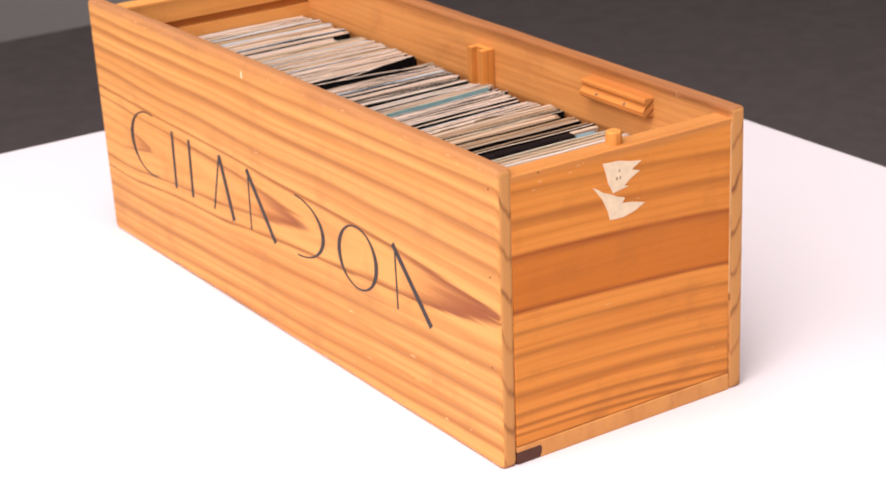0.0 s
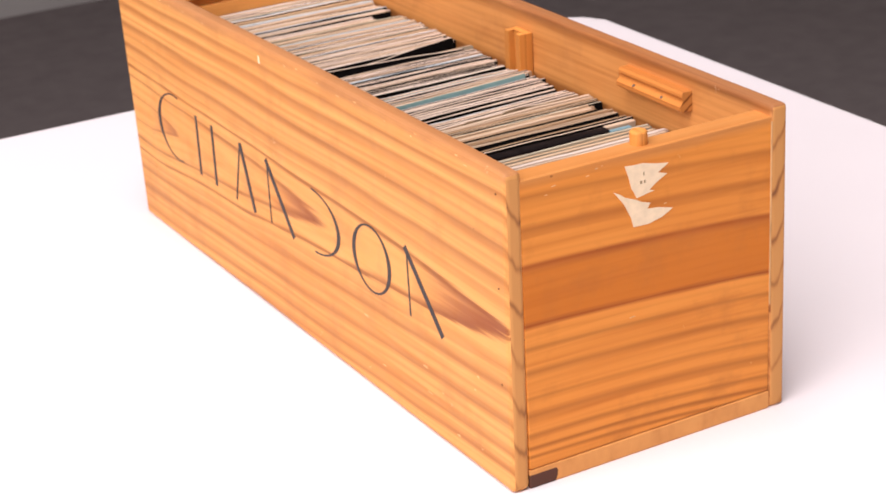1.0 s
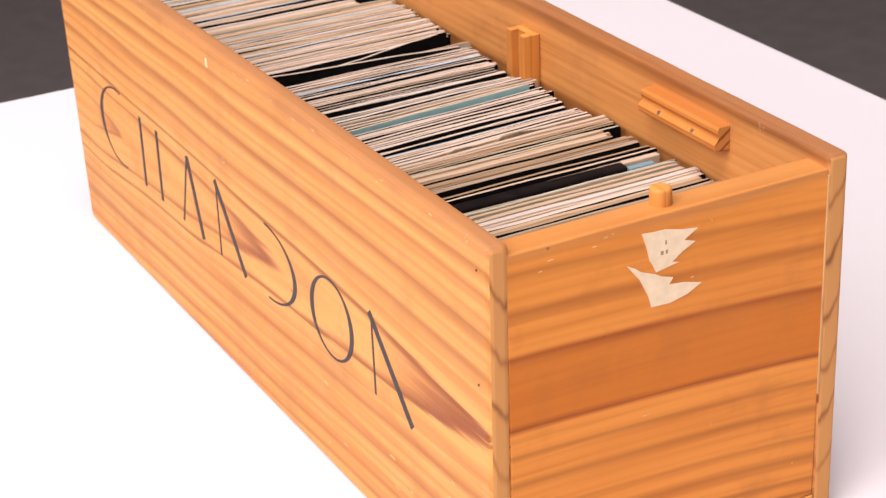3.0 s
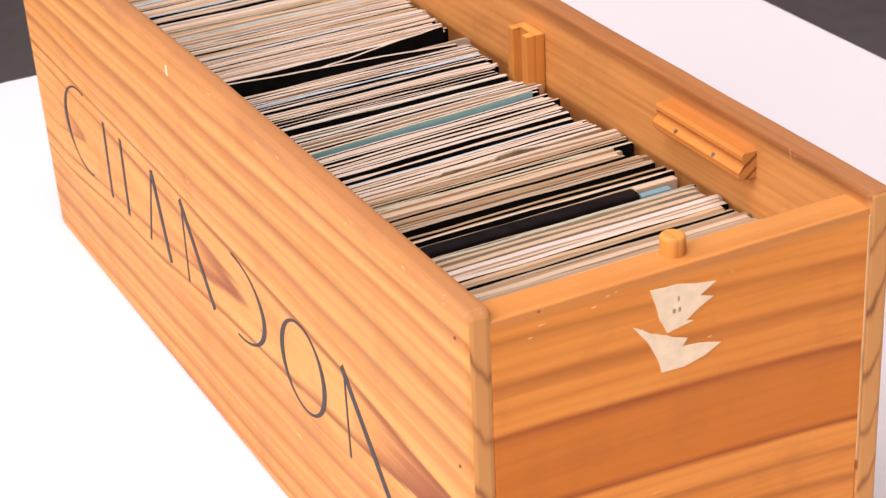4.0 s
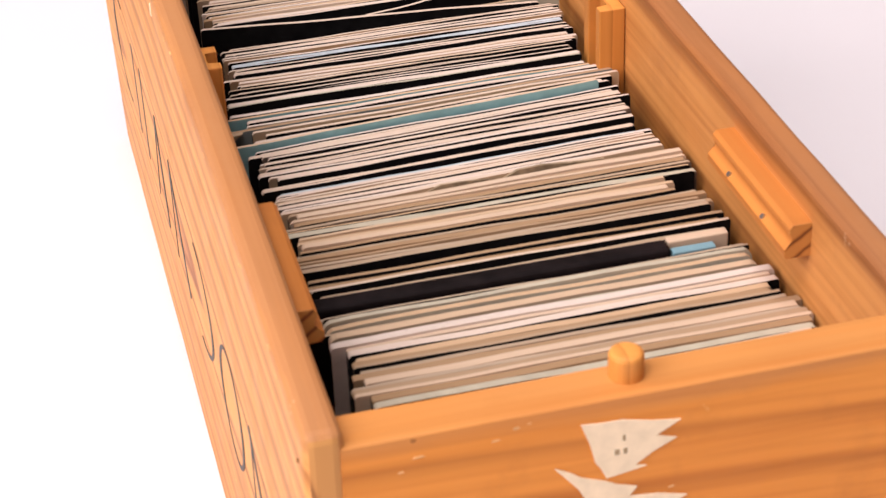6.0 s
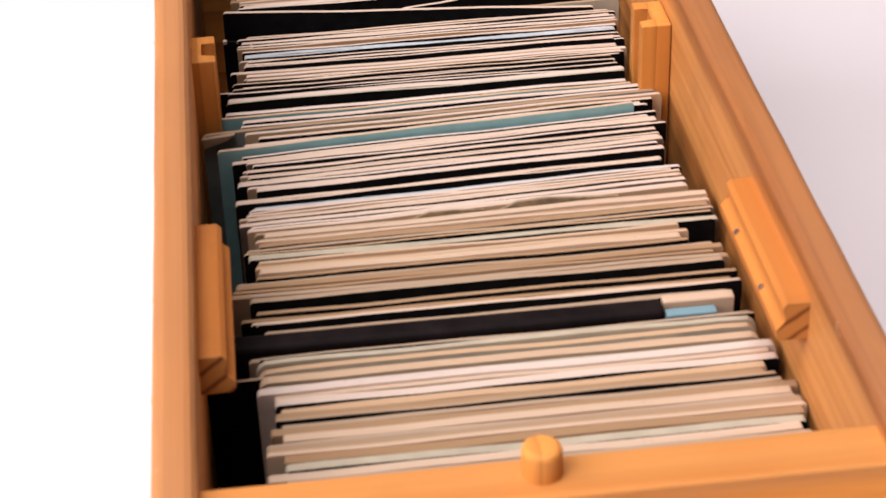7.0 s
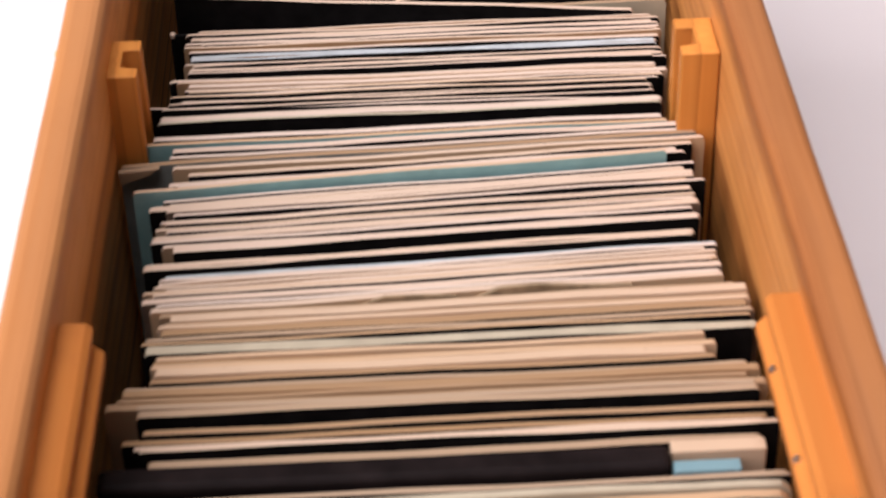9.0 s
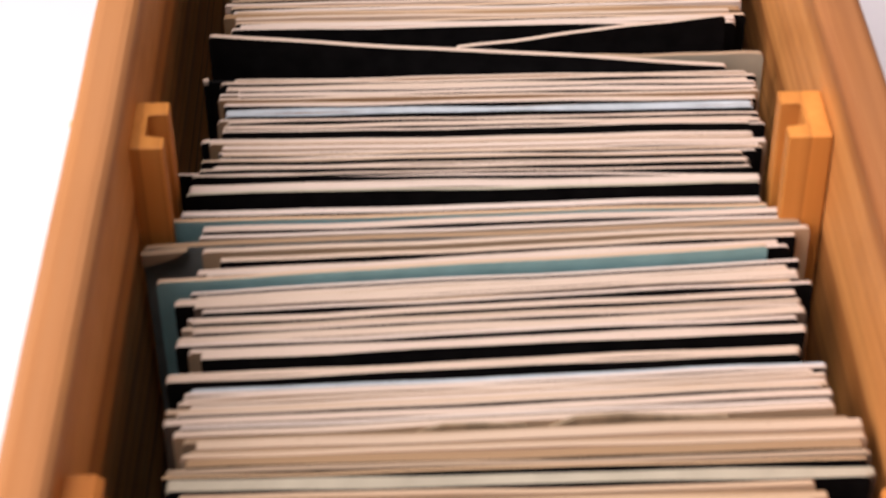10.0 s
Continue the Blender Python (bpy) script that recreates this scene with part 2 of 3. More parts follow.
MAT_BLUE = plain("blue_tab", (0.17, 0.28, 0.32), 0.5, 0.3, 0.06)
MAT_PALE_BLUE = plain("pale_blue_card", (0.42, 0.44, 0.46), 0.7, 0.2, 0.10, 200.0)
MAT_GREEN_GREY = plain("green_grey_card", (0.42, 0.355, 0.265), 0.7, 0.2, 0.08, 90.0)
MAT_SCUFF = plain("rubbed_varnish", (0.72, 0.41, 0.18), 0.7, 0.2, 0.1, 400.0)
MAT_FLAP = plain("brown_paper", (0.30, 0.21, 0.13), 0.8, 0.2, 0.2, 300.0)
MAT_GREY = plain("grey_card", (0.20, 0.205, 0.195), 0.6, 0.3, 0.15, 90.0)
MAT_TABLE = plain("white_laminate", (0.76, 0.685, 0.697), 0.45, 0.35, 0.015, 3.0, 0.0)
MAT_LEG = plain("white_steel", (0.7, 0.7, 0.7), 0.4, 0.4, 0.03)
MAT_WALL = plain("grey_plaster", (0.36, 0.33, 0.315), 0.85, 0.2, 0.05, 2.0)
MAT_CEIL = plain("light_plaster", (0.40, 0.38, 0.37), 0.9, 0.2, 0.02, 2.0)
MAT_FLOOR = plain("dark_carpet", (0.172, 0.142, 0.139), 0.95, 0.1, 0.05, 22.0, 0.3)


def paper(name, a, b, c):
    """Card stock: its tint differs from card to card, with fine streaks along the edge."""
    n = Nodes(name, 0.75, 0.2)
    vec, xyz = n.coords()
    rnd = n.random()
    base = n.ramp(rnd, (0.0, a), (0.5, b), (1.0, c))
    shift = n.op("MULTIPLY", rnd, 37.0)
    comb = n.t.nodes.new("ShaderNodeCombineXYZ")
    n.link(n.op("MULTIPLY_ADD", xyz[0], 26.0, shift), comb.inputs[0])
    n.link(n.op("MULTIPLY", xyz[1], 1500.0), comb.inputs[1])
    n.link(n.op("MULTIPLY_ADD", xyz[2], 120.0, shift), comb.inputs[2])
    f = n.noise(comb.outputs[0], 1.0, 4.0, 0.65)
    col = n.mix(n.op("MULTIPLY", n.op("MAXIMUM", n.op("SUBTRACT", f, 0.53), 0.0), 1.3), base, (0.27, 0.18, 0.12))
    # Small brown specks of grime.
    browning = n.noise(vec, 900.0, 2.0)
    col = n.mix(n.op("MULTIPLY", n.op("GREATER_THAN", browning, 0.70), 0.35), col, (0.30, 0.20, 0.13))
    return n.done(col)


MAT_EDGE = paper("card_edge", (0.48, 0.300, 0.170), (0.51, 0.350, 0.235), (0.545, 0.40, 0.30))
MAT_EDGE_PALE = paper("card_edge_pale", (0.54, 0.395, 0.295), (0.58, 0.44, 0.355), (0.59, 0.475, 0.41))
MAT_EDGE_TAN = paper("card_edge_tan", (0.31, 0.183, 0.096), (0.355, 0.232, 0.145), (0.385, 0.285, 0.205))


# ---- mesh helpers ----
def finish(name, bm, mats, parent=None, label=""):
    me = bpy.data.meshes.new(name)
    bmesh.ops.recalc_face_normals(bm, faces=bm.faces)
    bm.to_mesh(me)
    bm.free()
    for m in mats:
        me.materials.append(m)
    ob = new(name, me)
    if parent is not None:
        ob.parent = parent
    return tagged(ob, label)


def part(name, bm, mats, parent, label=""):
    return finish(name, bm, mats if isinstance(mats, list) else [mats], parent, label)


def box(x0, x1, y0, y1, z0, z1, bevel=0.0, seg=2):
    bm = bmesh.new()
    bmesh.ops.create_cube(bm, size=1.0)
    for v in bm.verts:
        v.co = Vector((x0 + (v.co.x + 0.5) * (x1 - x0), y0 + (v.co.y + 0.5) * (y1 - y0), z0 + (v.co.z + 0.5) * (z1 - z0)))
    if bevel:
        bmesh.ops.bevel(bm, geom=bm.edges[:], offset=bevel, segments=seg, profile=0.5, affect="EDGES")
    return bm


def prism(points, lo, hi, axis=2, bevel=0.0):
    """An outline swept along an axis; the outline lies in the two other axes, in order."""
    bm = bmesh.new()
    def at(p, h):
        c = list(p)
        c.insert(axis, h)
        return bm.verts.new(c)
    a = [at(p, lo) for p in points]
    b = [at(p, hi) for p in points]
    bm.faces.new(a)
    bm.faces.new(b)
    for i in range(len(a)):
        j = (i + 1) % len(a)
        bm.faces.new((a[i], a[j], b[j], b[i]))
    if bevel:
        bmesh.ops.bevel(bm, geom=bm.edges[:], offset=bevel, segments=2, profile=0.5, affect="EDGES")
    return bm


def empty(name, at=(0, 0, 0)):
    ob = new(name)
    ob.location = at
    return ob


def by_normal(ob, axis, slot):
    for p in ob.data.polygons:
        if abs(p.normal[axis]) > 0.9:
            p.material_index = slot
    return ob


# ---- the room ----
X0, X1, Y0, Y1, Z0, Z1 = -1.9, 3.2, -2.9, 3.42, -0.74, 2.6
tagged(finish("floor", box(X0 - 0.3, X1 + 0.3, Y0 - 0.3, Y1 + 0.3, Z0 - 0.1, Z0), [MAT_FLOOR]), "dark grey carpeted floor behind the table", "floor", kind="structure")
tagged(finish("wall_north", box(X0, X1, Y1, Y1 + 0.12, Z0, Z1), [MAT_WALL]), "plain grey wall behind the table", "wall", kind="structure")


def wall_with_opening(name, axis, pos, thick, lo, hi, o0, o1, oz0, oz1):
    bm = bmesh.new()
    for a0, a1, z0, z1 in ((lo, o0, Z0, Z1), (o1, hi, Z0, Z1), (o0, o1, Z0, oz0), (o0, o1, oz1, Z1)):
        piece = box(pos, pos + thick, a0, a1, z0, z1) if axis == 0 else box(a0, a1, pos, pos + thick, z0, z1)
        me = bpy.data.meshes.new("piece")
        piece.to_mesh(me)
        piece.free()
        bm.from_mesh(me)
        bpy.data.meshes.remove(me)
    return tagged(finish(name, bm, [MAT_CEIL]), "plain light wall with a window opening", "wall", kind="structure")


wall_with_opening("wall_west", 0, X0 - 0.12, 0.12, Y0, Y1, -2.05, 0.95, 0.65, 2.55)
tagged(finish("wall_south", box(X0, X1, Y0 - 0.12, Y0, Z0, Z1), [MAT_CEIL]), "plain light wall", "wall", kind="structure")


tagged(finish("wall_east", box(X1, X1 + 0.12, Y0, Y1, Z0, Z1), [MAT_CEIL]), "plain light wall", "wall", kind="structure")


def ceiling_with_opening(o):
    bm = bmesh.new()
    for x0, x1, y0, y1 in ((X0, o[0], Y0, Y1), (o[1], X1, Y0, Y1), (o[0], o[1], Y0, o[2]), (o[0], o[1], o[3], Y1)):
        piece = box(x0, x1, y0, y1, Z1, Z1 + 0.1)
        me = bpy.data.meshes.new("piece")
        piece.to_mesh(me)
        piece.free()
        bm.from_mesh(me)
        bpy.data.meshes.remove(me)
    return tagged(finish("ceiling", bm, [MAT_CEIL]), "plain unseen ceiling with an opening for the added overhead fill", "ceiling", kind="structure")


# unseen opening, made for the added overhead lamp
ceiling_with_opening((-1.00, 0.40, -1.5, 1.0))

# ---- the table ----
table = tagged(empty("table", (0, 0, Z0)), "white laminate table with rounded corners and straight legs", "table")


def round_rect(x0, x1, y0, y1, r, n=8):
    pts = []
    for cx, cy, a in ((x1 - r, y1 - r, 0), (x0 + r, y1 - r, 90), (x0 + r, y0 + r, 180), (x1 - r, y0 + r, 270)):
        for k in range(n + 1):
            t = radians(a + 90 * k / n)
            pts.append((cx + r * math.cos(t), cy + r * math.sin(t)))
    return pts


TX0, TX1, TY0, TY1 = -0.82, 0.377, -0.72, 0.514
bm = prism(round_rect(TX0, TX1, TY0, TY1, 0.022), -Z0 - 0.026, -Z0 - 0.0)
bmesh.ops.bevel(bm, geom=[e for e in bm.edges if abs(e.verts[0].co.z - e.verts[1].co.z) < 1e-6], offset=0.003, segments=2, profile=0.5, affect="EDGES")
part("tabletop", bm, MAT_TABLE, table)
for lx in (TX0 + 0.06, TX1 - 0.06):
    for ly in (TY0 + 0.06, TY1 - 0.06):
        part("leg", box(lx - 0.02, lx + 0.02, ly - 0.02, ly + 0.02, 0.0, -Z0 - 0.026, 0.003), MAT_LEG, table)

# ---- the wooden box ----
W, L, H, TH = 0.1262, 0.35, 0.1255, 0.0075
crate = tagged(empty("wooden_box"), "open varnished pine bottle box with dark print, filled with cards", "box")


def board(x0, x1, y0, y1, z0, z1, bevel, warp, seed):
    """A board with rounded, slightly worn edges."""
    bm = box(x0, x1, y0, y1, z0, z1)
    long = 1 if (y1 - y0) > (x1 - x0) else 0
    edges = [e for e in bm.edges if abs((e.verts[0].co - e.verts[1].co)[long]) > 1e-4]
    bmesh.ops.subdivide_edges(bm, edges=edges, cuts=28, use_grid_fill=True)
    sharp = [e for e in bm.edges if len(e.link_faces) == 2 and e.calc_face_angle() > 0.5]
    bmesh.ops.bevel(bm, geom=sharp, offset=bevel, segments=3, profile=0.5, affect="EDGES")
    for v in bm.verts:
        v.co += noise.noise_vector(Vector((v.co.x * 60 + seed, v.co.y * 60, v.co.z * 60))) * warp
    return bm


def splayed(bm):
    """The printed side board leans in a little, and out at its far top corner."""
    for v in bm.verts:
        f = v.co.y / L
        v.co.x += (0.0013 - 0.0041 * f ** 4) * v.co.z / H
    return bm


left = by_normal(part("side_board", splayed(board(0, TH, 0, L + 0.005, 0, H, 0.0021, 0.00012, 1.0)), [MAT_SIDE, MAT_END], crate, "pine side board with dark printed marks"), 1, 1)
def leaned(bm):
    """The other side board leans in a little at the top."""
    for v in bm.verts:
        v.co.x -= 0.0005 * v.co.z / H
    return bm


right = by_normal(part("side_board", leaned(board(W - TH, W, 0, L, 0, H, 0.0016, 0.00018, 5.0)), [MAT_SIDE_PLAIN, MAT_END], crate), 1, 1)
front = part("front_board", board(TH + 0.0001, W - TH - 0.0001, 0.0004, 0.0105, 0.0078, 0.1215, 0.0005, 0.00010, 9.0), MAT_FRONT, crate, "pine end board with torn label remains")
part("base_board", board(TH - 0.0001, W - TH + 0.0001, 0.0001, L - 0.0002, 0.0, 0.0075, 0.0005, 0.0001, 3.0), MAT_BASE, crate)
# the back board has a slot for the lid
slot = [(L - 0.012, 0.0078), (L - 0.012, 0.1055), (L - 0.008, 0.1055), (L - 0.008, 0.1100), (L - 0.012, 0.1100), (L - 0.012, 0.1215), (L - 0.0004, 0.1215), (L - 0.0004, 0.0078)]
part("back_board", prism(slot, TH - 0.0036, W - TH + 0.0003, 0), MAT_BACK, crate)
part("glue_line", box(W - TH - 0.0004, W - TH + 0.0002, 0.0000, 0.0012, 0.045, 0.1195, 0.0001), MAT_GLUE, crate)

# wooden peg on the front board
bm = bmesh.new()
bmesh.ops.create_cone(bm, cap_ends=True, segments=24, radius1=0.0034, radius2=0.0033, depth=0.009)
bmesh.ops.bevel(bm, geom=[e for e in bm.edges if e.verts[0].co.z > 0 and e.verts[1].co.z > 0], offset=0.0008, segments=2, profile=0.5, affect="EDGES")
bmesh.ops.translate(bm, verts=bm.verts, vec=(0.0628, 0.0068, 0.1223))
part("peg", bm, MAT_BLOCK, crate, "short round wooden peg")


def holder(side):
    """Upright grooved block glued to a side board."""
    s = 1 if side == "left" else -1
    x = TH if side == "left" else W - TH - 0.0012
    pts = [(-0.0008, 0.1655), (0.0062, 0.1655), (0.0062, 0.1685), (0.0028, 0.1685), (0.0028, 0.1745), (0.0062, 0.1745), (0.0062, 0.1780), (-0.0008, 0.1780)]
    bm = prism([(x + s * (px + 0.0001), py) for px, py in pts], 0.0078, 0.1160, 2, 0.0003)
    return part("grooved_block", bm, MAT_BLOCK, crate, "upright pine block with a groove")


def cradle(side):
    s = 1 if side == "left" else -1
    x = TH if side == "left" else W - TH
    pts = [(-0.0012, 0.1108), (0.0058, 0.1110), (0.0064, 0.1118), (0.0064, 0.1134), (0.0050, 0.1146), (0.0046, 0.1152), (0.0046, 0.1160), (0.0054, 0.1170), (0.0054, 0.1182), (0.0046, 0.1191), (-0.0012, 0.1191)]
    deep = 1.15 if side == "left" else 1.0
    bm = prism([(x + s * px * deep, pz) for px, pz in pts], 0.0490, 0.0925, 1, 0.0002)
    ob = by_normal(part("rest_strip", bm, [MAT_STRIP, MAT_STRIP_END], crate, "moulded pine strip held by nails"), 1, 1)
    for ny in (0.062, 0.081) if side == "right" else ():
        b2 = bmesh.new()
        bmesh.ops.create_cone(b2, cap_ends=True, segments=12, radius1=0.0007, radius2=0.0006, depth=0.0008)
        bmesh.ops.transform(b2, matrix=pose(x + s * 0.0058 * deep, ny, 0.1140, 0, s * 50, 0), verts=b2.verts)
        part("nail", b2, MAT_NAIL, ob, "small steel nail head")
    return ob


for side in ("left", "right"):
    holder(side)
    cradle(side)

# torn label remains on the front board
TEAR_A = [(0.052, 0.117), (0.056, 0.1166), (0.060, 0.1165), (0.066, 0.1150), (0.0712, 0.1142), (0.0665, 0.1115), (0.0705, 0.1102), (0.066, 0.1080), (0.0625, 0.1056), (0.0648, 0.1050), (0.057, 0.1037), (0.0557, 0.1065), (0.0548, 0.1078), (0.0538, 0.1120)]
TEAR_B = [(0.047, 0.1082), (0.0500, 0.1066), (0.0520, 0.1050), (0.0570, 0.1030), (0.0590, 0.1018), (0.0630, 0.1005), (0.0615, 0.0985), (0.0670, 0.0978), (0.0730, 0.0962), (0.0680, 0.0938), (0.0620, 0.0925), (0.0555, 0.0928), (0.0545, 0.0965), (0.0515, 0.1025)]
for tear in (TEAR_A, TEAR_B):
    scrap = part("paper_scrap", prism(tear, 0.0001, 0.0006, 1), MAT_LABEL, front, "torn cream paper scrap")
for dx, dz, w, h in ((0.0600, 0.1118, 0.0005, 0.0013), (0.0585, 0.1088, 0.0009, 0.0012), (0.0602, 0.1088, 0.0007, 0.0012)):
    part("print_mark", box(dx, dx + w, 0.00002, 0.0002, dz, dz + h), MAT_LABEL_DOT, front)


# a pale chip and small nail heads on the side board
part("chip", splayed(prism([(0.1972, 0.1175), (0.1985, 0.1180), (0.1983, 0.1208), (0.1976, 0.1202)], -0.0003, 0.0004, 0)), MAT_LABEL, left, "pale chip in the varnish")
for nz in (0.117, 0.081, 0.043):
    b3 = bmesh.new()
    bmesh.ops.create_cone(b3, cap_ends=True, segments=10, radius1=0.0004, radius2=0.0004, depth=0.0006)
    bmesh.ops.transform(b3, matrix=pose(0.0, 0.0055, nz, 0, 90, 0), verts=b3.verts)
    part("nail", splayed(b3), MAT_RUST, left, "small rusty nail head")


# pale scuffs on the worn top edges and on the front board
rs = random.Random(4)
for k in range(16):
    y0, ln = rs.uniform(0.01, 0.33), rs.uniform(0.0008, 0.0035)
    h0, hh = rs.uniform(0.1205, 0.1236), rs.uniform(0.0002, 0.0005)
    part("scuff", splayed(prism([(y0, h0), (y0 + ln, h0 + hh * 0.3), (y0 + ln * 0.9, h0 + hh), (y0 + ln * 0.2, h0 + hh * 1.2)], -0.00010, 0.0004, 0)), MAT_SCUFF, left)
for k in range(9):
    y0, ln = rs.uniform(0.02, 0.12), rs.uniform(0.0010, 0.0040)
    h0, hh = rs.uniform(0.006, 0.040), rs.uniform(0.0003, 0.0009)
    part("scuff", splayed(prism([(y0, h0), (y0 + ln, h0 + hh * 0.3), (y0 + ln * 0.9, h0 + hh), (y0 + ln * 0.2, h0 + hh * 1.2)], -0.00010, 0.0004, 0)), MAT_SCUFF, left)
for k in range(7):
    x0, ln = rs.uniform(0.015, 0.108), rs.uniform(0.0006, 0.0028)
    h0, hh = rs.choice((rs.uniform(0.112, 0.1195), rs.uniform(0.04, 0.11))), rs.uniform(0.0002, 0.0006)
    part("scuff", prism([(x0, h0), (x0 + ln, h0 + hh * 0.4), (x0 + ln * 0.8, h0 + hh), (x0 + ln * 0.1, h0 + hh * 0.8)], 0.00028, 0.0008, 1), MAT_SCUFF, front)


# dark printed shapes on the side board
def ink(points):
    part("printed_mark", splayed(prism(points, -0.00016, 0.0004, 0)), MAT_INK, left, "thin black printed shape")


def bar(y0, z0, y1, z1, w):
    d = Vector((y1 - y0, z1 - z0)).normalized() * (w * 0.64)
    ink([(y0 - d.y, z0 + d.x), (y0 + d.y, z0 - d.x), (y1 + d.y, z1 - d.x), (y1 - d.y, z1 + d.x)])


def arc(cy, cz, ry, rz, a0, a1, thin, thick, n=40):
    """An elliptic stroke that swells towards its sides."""
    out, inn = [], []
    for k in range(n + 1):
        a = radians(a0 + (a1 - a0) * k / n)
        w = 1.28 * (thin + (thick - thin) * abs(math.cos(a)) ** 1.5)
        out.append((cy - (ry + w / 2) * math.cos(a), cz + (rz + thin / 2) * math.sin(a)))
        inn.append((cy - (ry - w / 2) * math.cos(a), cz + (rz - thin / 2) * math.sin(a)))
    if abs(a1 - a0) >= 359.9:
        bm = bmesh.new()
        m = len(out) - 1
        rows = [[bm.verts.new((x, *p)) for p in ring[:m]] for x, ring in ((-0.00016, out), (-0.00016, inn), (0.0004, inn), (0.0004, out))]
        for i in range(m):
            j = (i + 1) % m
            for q in range(4):
                bm.faces.new((rows[q][i], rows[q][j], rows[(q + 1) % 4][j], rows[(q + 1) % 4][i]))
        part("printed_mark", splayed(bm), MAT_INK, left, "thin black printed ring")
    else:
        ink(out + inn[::-1])


arc(0.300, 0.0605, 0.0195, 0.0165, 75, 285, 0.0007, 0.0024)
bar(0.2745, 0.0735, 0.2745, 0.0440, 0.0019)
bar(0.2570, 0.0735, 0.2570, 0.0440, 0.0019)
bar(0.2265, 0.0735, 0.2350, 0.0440, 0.0010)
bar(0.2265, 0.0735, 0.2155, 0.0435, 0.0022)
bar(0.1990, 0.0735, 0.1985, 0.0440, 0.0009)
bar(0.2000, 0.0735, 0.1760, 0.0440, 0.0022)
arc(0.1560, 0.0590, 0.0235, 0.0142, -90, 90, 0.0007, 0.0022)
arc(0.1040, 0.0588, 0.0150, 0.0142, 0, 360, 0.0008, 0.0022)
bar(0.0740, 0.0740, 0.0730, 0.0455, 0.0009)
bar(0.0755, 0.0740, 0.0480, 0.0455, 0.0022)


# ---- the cards ----
FLOOR_Z = 0.0078
rng = random.Random(11)


def card(x0, x1, y, top, thick, lean=0.0, yaw=0.0, bow=0.0, round_r=0.003, mats=None, label="", turn=0.0):
    """One card standing in the box: y is where the middle of its top edge stands, lean the way its foot lies forward."""
    w, h = x1 - x0, top - FLOOR_Z
    cols = [0.0, 0.003, 0.008, 0.018] + [0.07 + 0.0716 * k for k in range(13)] + [0.982, 0.992, 0.997, 1.0]
    bm = bmesh.new()
    rows = []
    ph = rng.uniform(0, 6.28)
    for u in cols:
        x = (u - 0.5) * w
        edge = min(u, 1 - u) * w
        drop = round_r - math.sqrt(max(0.0, round_r ** 2 - (round_r - edge) ** 2)) if edge < round_r else 0.0
        drop = min(drop, round_r)
        b = bow * (1 - (2 * u - 1) ** 2) + bow * 0.35 * math.sin(5.5 * u + ph)
        wave = 0.00014 * math.sin(9 * u + ph) + 0.00006 * math.sin(23 * u + 2 * ph)
        b += 0.00004 * math.sin(13 * u + 3 * ph)
        ring = []
        for dy in (-thick / 2, thick / 2):
            ring.append(bm.verts.new((x, b + dy, h - drop + wave + turn * x)))
        for dy in (thick / 2, -thick / 2):
            ring.append(bm.verts.new((x, b * 0.4 + dy - h * math.tan(lean), 0.0)))
        rows.append(ring)
    for a, b in zip(rows, rows[1:]):
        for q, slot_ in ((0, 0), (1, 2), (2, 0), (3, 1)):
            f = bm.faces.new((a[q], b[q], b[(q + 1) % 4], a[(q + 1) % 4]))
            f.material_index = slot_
    # Ends take the back's black, as shade in the gap beside the cards.
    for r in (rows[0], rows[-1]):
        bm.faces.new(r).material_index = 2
    # The black back stands in for shade between neighbouring cards.
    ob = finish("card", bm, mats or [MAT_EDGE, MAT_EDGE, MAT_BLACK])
    ob.matrix_world = pose((x0 + x1) / 2, y, FLOOR_Z, 0, 0, yaw)
    return tagged(ob, label or "cream paper card with worn rounded corners, standing in the box", "card", "cards in the box")


LEAN = radians(0.6)
STOCK = {
    "c": (MAT_EDGE, "cream paper card with worn rounded corners, standing in the box"),
    "p": (MAT_EDGE_PALE, "off-white paper card standing tightly among the others"),
    "t": (MAT_EDGE_TAN, "tan paper card standing tightly among the others"),
    "g": (MAT_GREEN_GREY, "grey-white paper card standing in the box"),
    "b": (MAT_PALE_BLUE, "pale blue paper card standing in the box"),
}


def turned(y):
    """The cards fan out a little in the middle of the box: their turn in degrees at y."""
    fan = ((0.0, 0.4), (0.108, 0.2), (0.118, 1.5), (0.123, 2.4), (0.136, 2.2), (0.150, 3.0), (0.158, 3.1), (0.165, 1.7), (0.171, 1.0), (0.176, 0.0), (0.4, 0.0))
    for (a, p), (b, q) in zip(fan, fan[1:]):
        if a <= y < b:
            return p + (q - p) * (y - a) / (b - a)
    return 0.0


